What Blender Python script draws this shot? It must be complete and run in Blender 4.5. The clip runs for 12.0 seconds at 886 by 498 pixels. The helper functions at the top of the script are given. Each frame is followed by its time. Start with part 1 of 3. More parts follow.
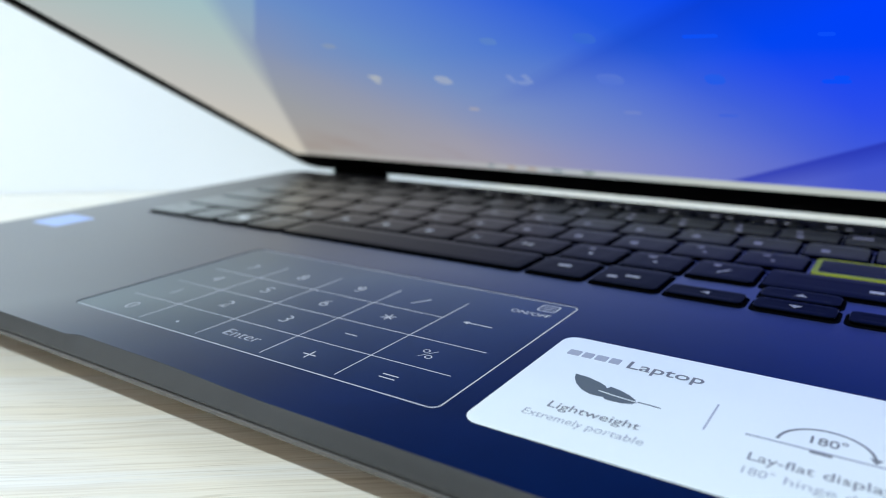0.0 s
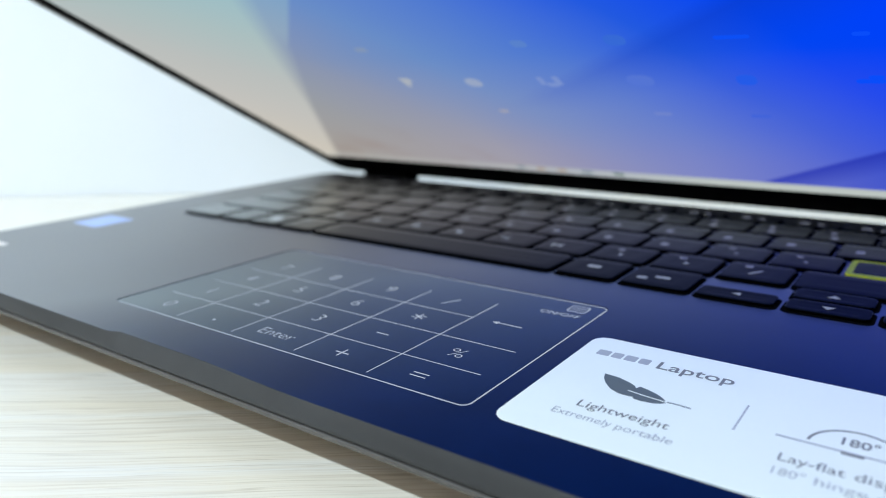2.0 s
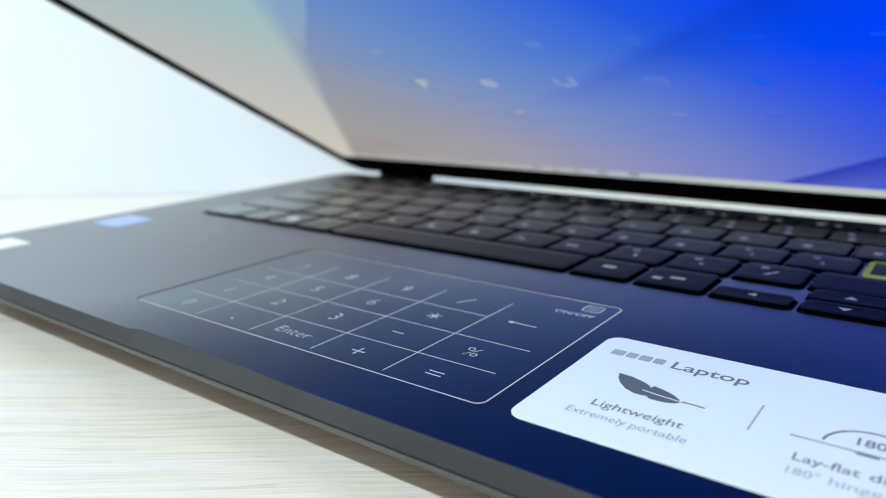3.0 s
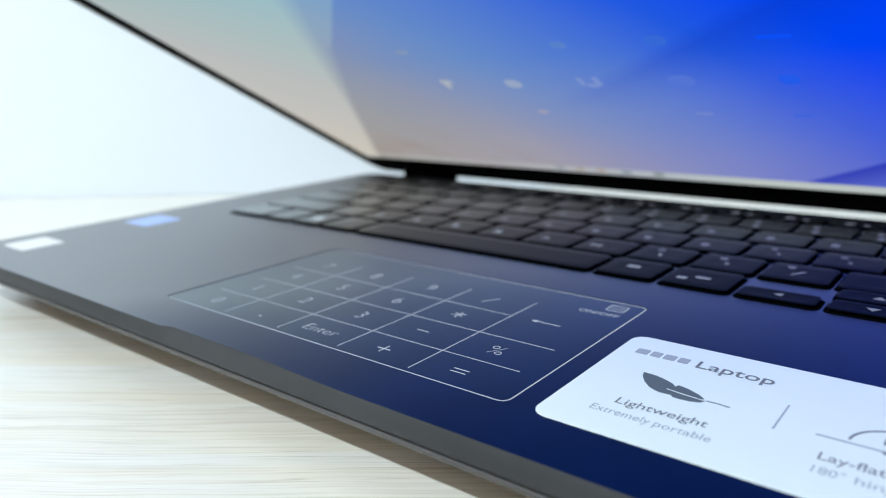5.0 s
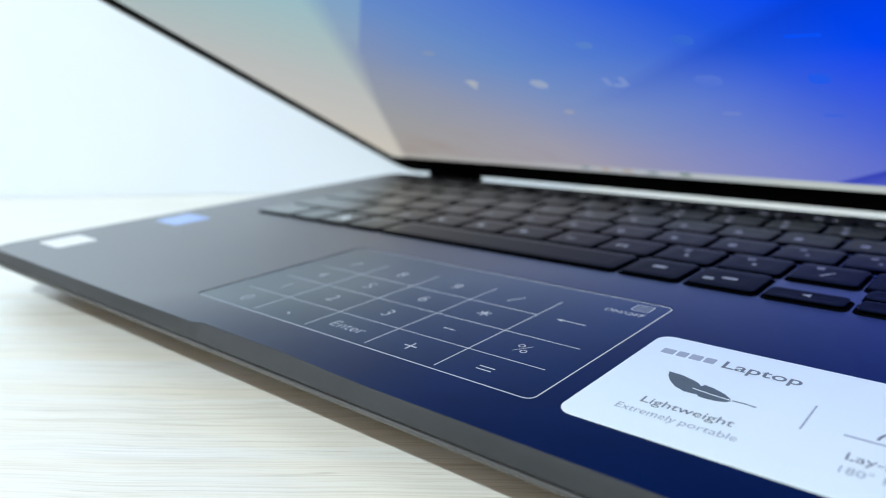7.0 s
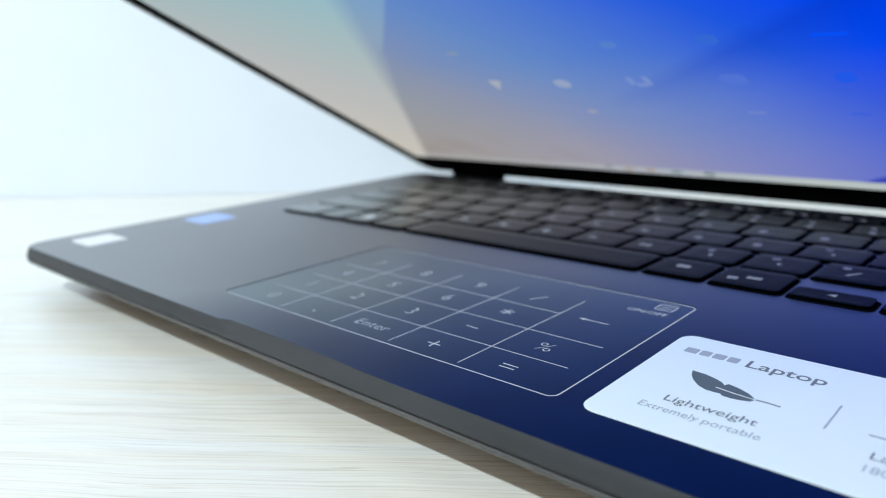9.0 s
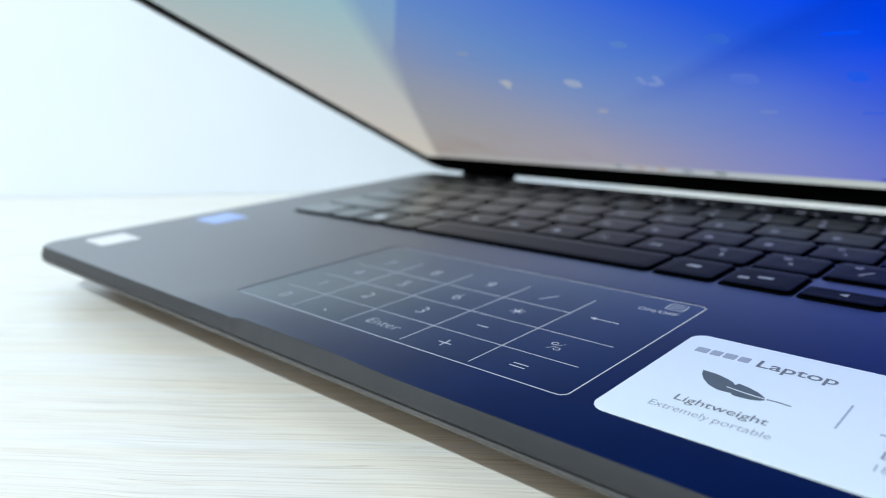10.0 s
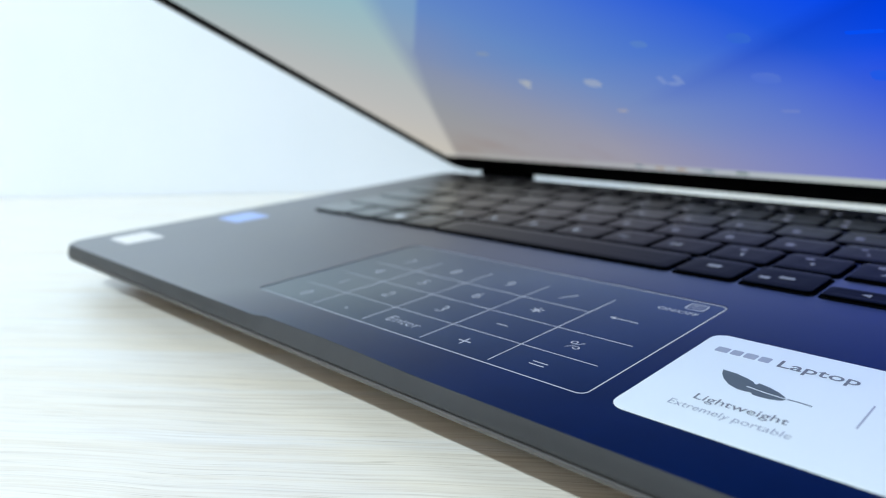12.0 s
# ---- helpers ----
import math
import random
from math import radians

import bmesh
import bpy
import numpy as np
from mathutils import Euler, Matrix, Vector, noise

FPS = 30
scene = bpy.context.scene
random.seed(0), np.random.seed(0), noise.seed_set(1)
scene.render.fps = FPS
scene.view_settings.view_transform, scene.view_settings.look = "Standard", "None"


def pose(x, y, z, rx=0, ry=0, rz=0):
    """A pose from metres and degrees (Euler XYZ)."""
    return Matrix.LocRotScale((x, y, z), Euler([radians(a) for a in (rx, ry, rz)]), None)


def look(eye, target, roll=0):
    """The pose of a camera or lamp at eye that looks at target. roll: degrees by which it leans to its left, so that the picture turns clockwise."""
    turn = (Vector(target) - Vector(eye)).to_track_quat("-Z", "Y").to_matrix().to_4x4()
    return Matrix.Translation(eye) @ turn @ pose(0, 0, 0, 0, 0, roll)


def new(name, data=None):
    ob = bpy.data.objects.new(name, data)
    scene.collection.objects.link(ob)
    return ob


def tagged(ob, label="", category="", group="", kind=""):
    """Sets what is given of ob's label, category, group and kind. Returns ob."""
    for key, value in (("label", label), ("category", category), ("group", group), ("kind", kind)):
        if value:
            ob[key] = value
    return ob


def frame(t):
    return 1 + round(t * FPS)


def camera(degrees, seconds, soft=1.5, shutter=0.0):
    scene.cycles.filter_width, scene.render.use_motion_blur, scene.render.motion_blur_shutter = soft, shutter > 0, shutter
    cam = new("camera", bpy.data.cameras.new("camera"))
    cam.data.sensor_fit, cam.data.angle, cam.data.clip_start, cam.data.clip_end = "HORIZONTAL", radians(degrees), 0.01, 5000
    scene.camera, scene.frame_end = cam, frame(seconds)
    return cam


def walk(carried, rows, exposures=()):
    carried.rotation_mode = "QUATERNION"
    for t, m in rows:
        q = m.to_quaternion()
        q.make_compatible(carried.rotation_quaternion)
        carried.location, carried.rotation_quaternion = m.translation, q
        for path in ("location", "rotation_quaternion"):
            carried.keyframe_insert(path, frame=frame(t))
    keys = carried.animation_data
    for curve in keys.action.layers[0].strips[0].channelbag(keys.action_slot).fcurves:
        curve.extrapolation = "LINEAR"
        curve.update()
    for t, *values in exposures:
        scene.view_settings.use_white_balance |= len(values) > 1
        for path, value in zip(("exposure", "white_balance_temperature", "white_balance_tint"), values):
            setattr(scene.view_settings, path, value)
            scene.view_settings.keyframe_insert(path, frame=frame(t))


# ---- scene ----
# The camera pans slowly to its left, a hand's width above the front of a laptop.
cam = camera(63.03, 12.0, soft=1.0)
cam.data.dof.use_dof = True
cam.data.dof.focus_distance = 0.143
cam.data.dof.aperture_fstop = 13.5
PATH = [
    (0, (0.17608, -0.09415, 0.07613), (-0.3611, 0.7115, -0.1735), -0.71),
    (0.5, (0.17623, -0.09464, 0.07622), (-0.3704, 0.7048, -0.1729), -0.81),
    (1, (0.17644, -0.09506, 0.07630), (-0.3779, 0.6992, -0.1726), -0.95),
    (1.5, (0.17677, -0.09563, 0.07638), (-0.3858, 0.6931, -0.1714), -1.02),
    (2, (0.17707, -0.09607, 0.07644), (-0.3935, 0.6872, -0.1704), -1.18),
    (2.5, (0.17746, -0.09671, 0.07648), (-0.4012, 0.6809, -0.1693), -1.30),
    (3, (0.17769, -0.09721, 0.07654), (-0.4093, 0.6743, -0.1689), -1.32),
    (5, (0.17842, -0.09882, 0.07682), (-0.4337, 0.6531, -0.1678), -1.70),
    (5.5, (0.17851, -0.09916, 0.07681), (-0.4403, 0.6475, -0.1673), -1.75),
    (6, (0.17869, -0.09963, 0.07682), (-0.4468, 0.6416, -0.1669), -1.80),
    (6.5, (0.17889, -0.10011, 0.07685), (-0.4527, 0.6360, -0.1665), -1.86),
    (7, (0.17900, -0.10043, 0.07685), (-0.4584, 0.6308, -0.1661), -1.89),
    (9, (0.17983, -0.10194, 0.07717), (-0.4802, 0.6090, -0.1656), -2.20),
    (9.5, (0.18008, -0.10217, 0.07722), (-0.4856, 0.6035, -0.1654), -2.32),
    (10, (0.18027, -0.10259, 0.07728), (-0.4900, 0.5988, -0.1651), -2.37),
    (10.5, (0.18053, -0.10295, 0.07736), (-0.4957, 0.5927, -0.1650), -2.42),
    (11, (0.18062, -0.10318, 0.07738), (-0.4997, 0.5886, -0.1646), -2.49),
    (11.5, (0.18080, -0.10350, 0.07742), (-0.5035, 0.5845, -0.1643), -2.55),
    (12, (0.18087, -0.10378, 0.07744), (-0.5076, 0.5800, -0.1643), -2.57),
]
walk(cam, [(t, look(eye, target, roll)) for t, eye, target, roll in PATH], exposures=[(0, 0.03, 6500, 9), (6, 0.0, 6400, 9.5), (12, -0.06, 6280, 9.5)])

# ---------------------------------------------------------------- light
world = bpy.data.worlds.new("world")
world.use_nodes = True
scene.world = world
world.node_tree.nodes["Background"].inputs[0].default_value = (0.80, 0.88, 1.0, 1)
world.node_tree.nodes["Background"].inputs[1].default_value = 0.25

# two unseen area lights: a small bright one in front of the table and an added broad fill to its left
for lamp_name, lamp_at, lamp_size, lamp_power, lamp_color in (("spot_lamp", (-0.15, -1.02, 1.24), 0.06, 23.8, (0.725, 0.90, 1.0)), ("fill_light", (-0.75, -1.10, 0.75), 0.6, 4.4, (0.93, 0.86, 0.78))):
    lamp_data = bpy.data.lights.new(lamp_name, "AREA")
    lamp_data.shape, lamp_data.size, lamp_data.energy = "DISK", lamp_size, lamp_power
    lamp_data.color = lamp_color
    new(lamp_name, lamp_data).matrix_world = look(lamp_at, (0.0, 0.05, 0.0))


# ---------------------------------------------------------------- materials
def srgb(r, g, b):
    return tuple((v / 255 / 12.92 if v <= 10 else ((v / 255 + 0.055) / 1.055) ** 2.4) for v in (r, g, b)) + (1.0,)


class Nodes:
    """A short hand for a node material."""

    def __init__(self, name):
        self.mat = bpy.data.materials.new(name)
        self.mat.use_nodes = True
        self.tree = self.mat.node_tree
        self.tree.nodes.clear()
        self.out = self.tree.nodes.new("ShaderNodeOutputMaterial")

    def add(self, kind, **settings):
        n = self.tree.nodes.new("ShaderNode" + kind)
        for key, value in settings.items():
            setattr(n, key, value)
        return n

    def link(self, a, b):
        self.tree.links.new(a, b)

    def put(self, value, socket):
        if isinstance(value, bpy.types.NodeSocket):
            self.link(value, socket)
        else:
            socket.default_value = value

    def math(self, op, a, b=0.0, c=0.0, clamp=False):
        n = self.add("Math", operation=op, use_clamp=clamp)
        for v, s in zip((a, b, c), n.inputs):
            self.put(v, s)
        return n.outputs[0]

    def mix(self, fac, a, b, blend="MIX"):
        n = self.add("Mix", data_type="RGBA", blend_type=blend)
        self.put(fac, n.inputs[0]), self.put(a, n.inputs[6]), self.put(b, n.inputs[7])
        return n.outputs[2]

    def coords(self, scale=(1, 1, 1), rot=0.0, which="Object"):
        tc, mp = self.add("TexCoord"), self.add("Mapping")
        mp.inputs["Scale"].default_value = scale
        mp.inputs["Rotation"].default_value = (0, 0, rot)
        self.link(tc.outputs[which], mp.inputs[0])
        return mp.outputs[0]

    def noise(self, vec, scale, detail=4.0, rough=0.55):
        n = self.add("TexNoise")
        self.link(vec, n.inputs["Vector"])
        n.inputs["Scale"].default_value, n.inputs["Detail"].default_value, n.inputs["Roughness"].default_value = scale, detail, rough
        return n.outputs[0]

    def ramp(self, fac, stops):
        n = self.add("ValToRGB")
        els = n.color_ramp.elements
        while len(els) < len(stops):
            els.new(0.5)
        for e, (p, c) in zip(els, stops):
            e.position, e.color = p, c if len(c) == 4 else (*c, 1)
        self.put(fac, n.inputs[0])
        return n.outputs[0]

    def span(self, fac, lo, hi, a=0.0, b=1.0):
        n = self.add("MapRange")
        for v, s in zip((fac, lo, hi, a, b), n.inputs):
            self.put(v, s)
        return n.outputs[0]

    def surface(self, base, rough, metal=0.0, bump=None, strength=0.1, distance=0.0002, spec=0.5, flake=None):
        p = self.add("BsdfPrincipled")
        self.put(base, p.inputs["Base Color"]), self.put(rough, p.inputs["Roughness"]), self.put(metal, p.inputs["Metallic"])
        p.inputs["Specular IOR Level"].default_value = spec
        if bump is not None:
            b = self.add("Bump")
            b.inputs["Strength"].default_value, b.inputs["Distance"].default_value = strength, distance
            self.link(bump, b.inputs["Height"]), self.link(b.outputs[0], p.inputs["Normal"])
        if flake:
            g, m = self.add("BsdfGlossy"), self.add("MixShader")
            g.inputs["Color"].default_value = (*flake[1], 1)
            self.put(rough, g.inputs["Roughness"])
            face = self.add("LayerWeight")
            face.inputs[0].default_value = 0.5
            low, gain, power, most = flake[0]
            self.link(self.math("MINIMUM", self.math("MULTIPLY_ADD", self.math("POWER", face.outputs["Facing"], power), gain, low), most), m.inputs[0])
            self.link(p.outputs[0], m.inputs[1]), self.link(g.outputs[0], m.inputs[2]), self.link(m.outputs[0], self.out.inputs[0])
        else:
            self.link(p.outputs[0], self.out.inputs[0])
        return self.mat

    def glow(self, color, strength=1.0):
        e = self.add("Emission")
        self.put(color, e.inputs[0]), self.put(strength, e.inputs[1])
        self.link(e.outputs[0], self.out.inputs[0])
        return self.mat


def painted_plastic(name, color, rough, grain=1.0, spec=0.5, flake=None):
    n = Nodes(name)
    v = n.coords()
    fine, cloud = n.noise(v, 9000, 2), n.noise(v, 35, 5)
    base = n.mix(n.span(cloud, 0.35, 0.7), (*[c * 0.85 for c in color], 1), (*[c * 1.2 for c in color], 1))
    smear = n.noise(n.coords((1, 0.35, 1), 0.5), 60, 6, 0.65)
    r = n.math("ADD", n.span(smear, 0.3, 0.75, rough - 0.015, rough + 0.02), n.span(fine, 0.3, 0.7, -0.02, 0.02))
    return n.surface(base, r, bump=fine, strength=0.05 * grain, distance=0.00004, spec=spec, flake=flake)


def plain(name, color, rough, spec=0.5, spread=0.1, scale=200):
    n = Nodes(name)
    c = n.noise(n.coords(), scale, 4)
    base = n.mix(c, (*[v * (1 - spread) for v in color], 1), (*[v * (1 + spread) for v in color], 1))
    return n.surface(base, n.span(c, 0.3, 0.7, rough * 0.9, rough * 1.1), spec=spec, bump=c, strength=0.03, distance=0.00005)


def glowing(name, color, strength=1.0):
    return Nodes(name).glow(color, strength)


def matt(name, color):
    """Deep matt black, with no gloss at all."""
    n = Nodes(name)
    d = n.add("BsdfDiffuse")
    c = n.noise(n.coords(), 300, 3)
    n.link(n.mix(c, (*[v * 0.7 for v in color], 1), (*[v * 1.3 for v in color], 1)), d.inputs[0])
    n.link(d.outputs[0], n.out.inputs[0])
    return n.mat


def legend_glow(name, color, light, strength):
    """A key legend with a dim emission added to its paint."""
    mat = plain(name, color, 0.5)
    p = next(n for n in mat.node_tree.nodes if n.type == "BSDF_PRINCIPLED")
    p.inputs["Emission Color"].default_value = (*light, 1)
    p.inputs["Emission Strength"].default_value = strength
    return mat


M_DECK = painted_plastic("deck_blue_black", (0.0010, 0.0088, 0.050), 0.44, spec=0.02, flake=((0.0, 7.6, 8.8, 0.47), (0.785, 0.79, 0.77)))
M_PAD = painted_plastic("touchpad_glass", (0.0010, 0.0092, 0.050), 0.44, 0.4, spec=0.02, flake=((0.0, 9.2, 8.8, 0.48), (0.74, 0.80, 0.79)))
M_EDGE = painted_plastic("edge_grey_plastic", (0.037, 0.037, 0.039), 0.58, spec=0.28)
M_LOWER = painted_plastic("lower_shell_grey", (0.086, 0.079, 0.075), 0.5, spec=0.35)
M_KEY = painted_plastic("key_plastic", (0.0026, 0.0036, 0.0066), 0.30, 1.0, spec=0.015, flake=((0.0, 60.0, 23.0, 0.55), (0.80, 0.84, 0.85)))
M_LIME = plain("key_lime_paint", (0.88, 1.0, 0.006), 0.35)
M_LEGEND = legend_glow("key_legend_white", (0.32, 0.33, 0.33), (0.86, 0.92, 1.0), 0.11)
# same legend darkened for the bottom row, which the front light over-brightens
M_LEGEND_DIM = legend_glow("key_legend_toned_down", (0.20, 0.205, 0.21), (0.86, 0.92, 1.0), 0.09)
M_LEGEND_BRIGHT = plain("key_legend_bright", (0.80, 0.82, 0.84), 0.4)
M_BLACK = matt("black_parts_and_key_shade", (0.0030, 0.0031, 0.0034))
M_BEZEL = matt("bezel_dark_plastic", (0.0085, 0.0087, 0.0092))
M_RUBBER = plain("rubber_black", (0.02, 0.02, 0.02), 0.8, 0.3)
M_LID = painted_plastic("lid_shell", (0.085, 0.088, 0.090), 0.45)
M_STICKER = plain("sticker_white", (0.88, 0.91, 0.82), 0.42, 0.5, 0.015, 40)
M_STICKER_SMALL = plain("small_sticker_white", (0.86, 0.82, 0.80), 0.42, 0.5, 0.015, 40)
M_INK = plain("ink_grey", (0.20, 0.20, 0.19), 0.6)
M_INK_PALE = plain("ink_pale_grey", (0.40, 0.41, 0.42), 0.6)
M_LEAF = plain("ink_green_grey", (0.115, 0.135, 0.13), 0.6)
M_STICKER_BLUE = plain("sticker_blue", (0.40, 0.52, 0.90), 0.4)
M_PRINT = glowing("touchpad_backlight", (0.72, 0.82, 1.0, 1), 0.66)


def wood_material():
    """Pale ash-coloured laminate with fine long grain along local x."""
    n = Nodes("pale_wood_laminate")
    v = n.coords()
    warp = n.noise(v, 7, 3)
    sep = n.add("SeparateXYZ")
    n.link(v, sep.inputs[0])
    yy = n.math("MULTIPLY_ADD", warp, 0.010, sep.outputs[1])
    comb = n.add("CombineXYZ")
    n.link(n.math("MULTIPLY", sep.outputs[0], 0.014), comb.inputs[0]), n.link(yy, comb.inputs[1])
    g = comb.outputs[0]
    broad, fine, pores = n.noise(g, 70, 4, 0.6), n.noise(g, 1500, 4, 0.6), n.noise(g, 520, 3, 0.6)
    vein = n.noise(g, 210, 2, 0.5)
    rings = n.math("ABSOLUTE", n.math("SUBTRACT", n.math("FRACT", n.math("MULTIPLY", vein, 7.0)), 0.5))
    contour = n.span(rings, 0.06, 0.015)
    thread = n.span(pores, 0.62, 0.70)
    patch = n.span(n.noise(v, 40, 3), 0.35, 0.65)
    base = n.ramp(broad, [(0.25, (0.90, 0.762, 0.575)), (0.45, (0.92, 0.825, 0.70)), (0.60, (0.93, 0.865, 0.79)), (0.8, (0.905, 0.78, 0.60))])
    base = n.mix(n.span(fine, 0.45, 0.66, 0.0, 0.30), base, (0.60, 0.46, 0.32, 1))
    base = n.mix(n.math("MULTIPLY", n.math("MULTIPLY", contour, n.math("MULTIPLY_ADD", patch, 0.85, 0.15)), 0.30), base, (0.42, 0.33, 0.23, 1))
    base = n.mix(n.math("MULTIPLY", thread, 0.22), base, (0.45, 0.35, 0.24, 1))
    strand = n.math("ABSOLUTE", n.math("SUBTRACT", n.noise(g, 60, 2, 0.4), 0.5))
    strand = n.math("MULTIPLY", n.span(strand, 0.010, 0.002), n.span(n.noise(v, 14, 3), 0.45, 0.62, 0.0, 0.26))
    base = n.mix(strand, base, (0.48, 0.37, 0.25, 1))
    # short dark pores, a few centimetres long and a fraction of a millimetre wide
    dash = n.add("CombineXYZ")
    n.link(n.math("MULTIPLY", sep.outputs[0], 0.020), dash.inputs[0]), n.link(yy, dash.inputs[1])
    pore = n.span(n.noise(dash.outputs[0], 1900, 2, 0.5), 0.62, 0.70)
    pore = n.math("MULTIPLY", pore, n.span(n.noise(v, 25, 2), 0.35, 0.60, 0.18, 0.55))
    base = n.mix(pore, base, (0.50, 0.39, 0.27, 1))
    return n.surface(base, n.span(fine, 0.3, 0.7, 0.34, 0.44), bump=fine, strength=0.10, distance=0.0001, spec=0.10, flake=((0.0, 1.05, 4.2, 0.32), (0.88, 0.95, 1.0)))


def wall_material(name, low, high):
    n = Nodes(name)
    a, b = n.noise(n.coords(), 7, 5), n.noise(n.coords(), 600, 3)
    base = n.mix(n.span(a, 0.3, 0.7), (*low, 1), (*high, 1))
    return n.surface(base, 0.75, bump=b, strength=0.1, distance=0.0003)


M_WOOD = wood_material()
M_WALL = wall_material("white_wall_paint", (0.770, 0.802, 0.86), (0.810, 0.832, 0.89))
M_CREAM = wall_material("warm_bounce_cream", (0.78, 0.71, 0.61), (0.82, 0.75, 0.65))


def screen_material():
    """The wallpaper that the screen shows, as light, its viewing-angle colour shift painted in, in metres along (x) and
    up (y) the lid.
    """
    n = Nodes("screen_wallpaper")
    sep = n.add("SeparateXYZ")
    n.link(n.coords(), sep.inputs[0])
    x, s = sep.outputs[0], sep.outputs[1]
    v = n.math("MULTIPLY_ADD", s, 0.55, x)
    soft = n.math("MULTIPLY_ADD", n.noise(n.coords(), 14, 2), 0.02, n.math("SUBTRACT", v, 0.010))
    main = n.ramp(n.span(soft, -0.10, 0.25), [
        (0.05, srgb(160, 162, 161)), (0.27, srgb(148, 155, 163)), (0.41, srgb(136, 148, 175)), (0.57, srgb(104, 139, 197)),
        (0.69, srgb(80, 121, 207)), (0.81, srgb(34, 88, 222)), (0.90, srgb(2, 68, 240)), (1.0, srgb(0, 62, 250))])
    # towards the bottom it turns from sand to rose to violet
    low = n.ramp(n.span(x, -0.08, 0.16), [(0.0, srgb(164, 156, 150)), (0.4, srgb(164, 157, 168)), (0.75, srgb(130, 132, 194)), (1.0, srgb(82, 94, 206))])
    main = n.mix(n.ramp(s, [(0.02, (0.85,) * 3), (0.05, (0.70,) * 3), (0.080, (0.38,) * 3), (0.13, (0.0,) * 3)]), main, low)
    # dusky blotches above the lower edge
    dusk = n.math("MULTIPLY", n.span(n.noise(n.coords(), 38, 3), 0.48, 0.68), n.ramp(s, [(0.03, (0.42,) * 3), (0.075, (0.0,) * 3)]))
    main = n.mix(n.math("MULTIPLY", dusk, n.span(x, 0.06, -0.04)), main, srgb(150, 130, 122))
    # the pale wedge up the left side, and a fainter second fold that opens from its edge
    rise = n.math("SUBTRACT", s, 0.028)
    side = n.math("SUBTRACT", n.math("MULTIPLY_ADD", rise, 0.635, -0.0981), x)
    soft_edge = n.math("MULTIPLY_ADD", n.math("MAXIMUM", n.math("SUBTRACT", s, 0.09), 0.0), 0.10, 0.0022)
    wedge = n.span(n.math("DIVIDE", side, soft_edge), -1.0, 1.0)
    pale = n.ramp(n.span(n.math("MULTIPLY_ADD", s, 1.3, x), -0.06, 0.22), [
        (0.0, srgb(203, 196, 184)), (0.30, srgb(194, 192, 187)), (0.55, srgb(185, 189, 187)), (0.78, srgb(170, 189, 190)), (1.0, srgb(152, 188, 197))])
    second = n.math("SUBTRACT", n.math("MULTIPLY_ADD", n.math("SUBTRACT", s, 0.125), 1.02, -0.037), x)
    band = n.math("MULTIPLY", n.span(second, -0.0012, 0.0012), n.span(s, 0.118, 0.150, 0.0, 0.42))
    color = n.mix(n.math("MAXIMUM", wedge, band), main, pale)
    # a darker fold low on the right, and a dim beam that crosses the upper middle
    over = n.math("SUBTRACT", n.math("SUBTRACT", x, 0.1263), n.math("MULTIPLY", n.math("SUBTRACT", s, 0.037), 1.10))
    fold = n.math("MULTIPLY", n.span(over, -0.001, 0.002), n.span(over, 0.002, 0.022, 0.85, 0.25))
    color = n.mix(fold, color, srgb(38, 52, 176))
    d = n.math("SUBTRACT", n.math("MULTIPLY", n.math("SUBTRACT", x, 0.0995), 0.72), n.math("SUBTRACT", s, 0.131))
    beam = n.math("MULTIPLY", n.span(d, -0.004, 0.004), n.span(d, 0.004, 0.030, 1.0, 0.0))
    color = n.mix(n.math("MULTIPLY", beam, n.span(s, 0.09, 0.155, 0.0, 0.55)), color, srgb(14, 58, 190))
    # the pale bar along the bottom
    bar = n.span(s, 0.0295, 0.0280)
    color = n.mix(n.math("MULTIPLY", bar, n.span(x, -0.02, 0.10, 0.25, 1.0)), color, srgb(186, 194, 190))
    return n.glow(color, 1.0)


M_SCREEN = screen_material()
M_ICONS = [glowing("screen_icon", srgb(*c)) for c in ((168, 175, 186), (150, 164, 194), (120, 144, 204), (84, 116, 210), (36, 90, 230), (10, 76, 248), (118, 136, 130), (166, 150, 132), (126, 142, 150), (54, 104, 212), (13, 79, 243), (88, 128, 202), (128, 148, 182), (160, 160, 176), (112, 132, 202), (64, 98, 216))]

# ---------------------------------------------------------------- mesh helpers
CM = 0.01


def to_mesh(bm, name, material, smooth=True):
    """Meshes are drawn in centimetres and stored in metres."""
    bmesh.ops.scale(bm, vec=(CM, CM, CM), verts=bm.verts)
    me = bpy.data.meshes.new(name)
    flat = [not f.smooth for f in bm.faces]
    bm.to_mesh(me)
    bm.free()
    for m in material if isinstance(material, (list, tuple)) else [material]:
        me.materials.append(m)
    if smooth:
        me.set_sharp_from_angle(angle=radians(35))
        for p, is_flat in zip(me.polygons, flat):
            p.use_smooth = not is_flat
    return me


def part(name, bm, material, parent, label="", at=None):
    ob = new(name, bm if isinstance(bm, bpy.types.Mesh) else to_mesh(bm, name, material))
    ob.parent = parent
    if at is not None:
        ob.matrix_basis = at
    if label:
        tagged(ob, label)
    return ob


def at_cm(x, y, z, rz=0):
    return pose(x * CM, y * CM, z * CM, 0, 0, rz)


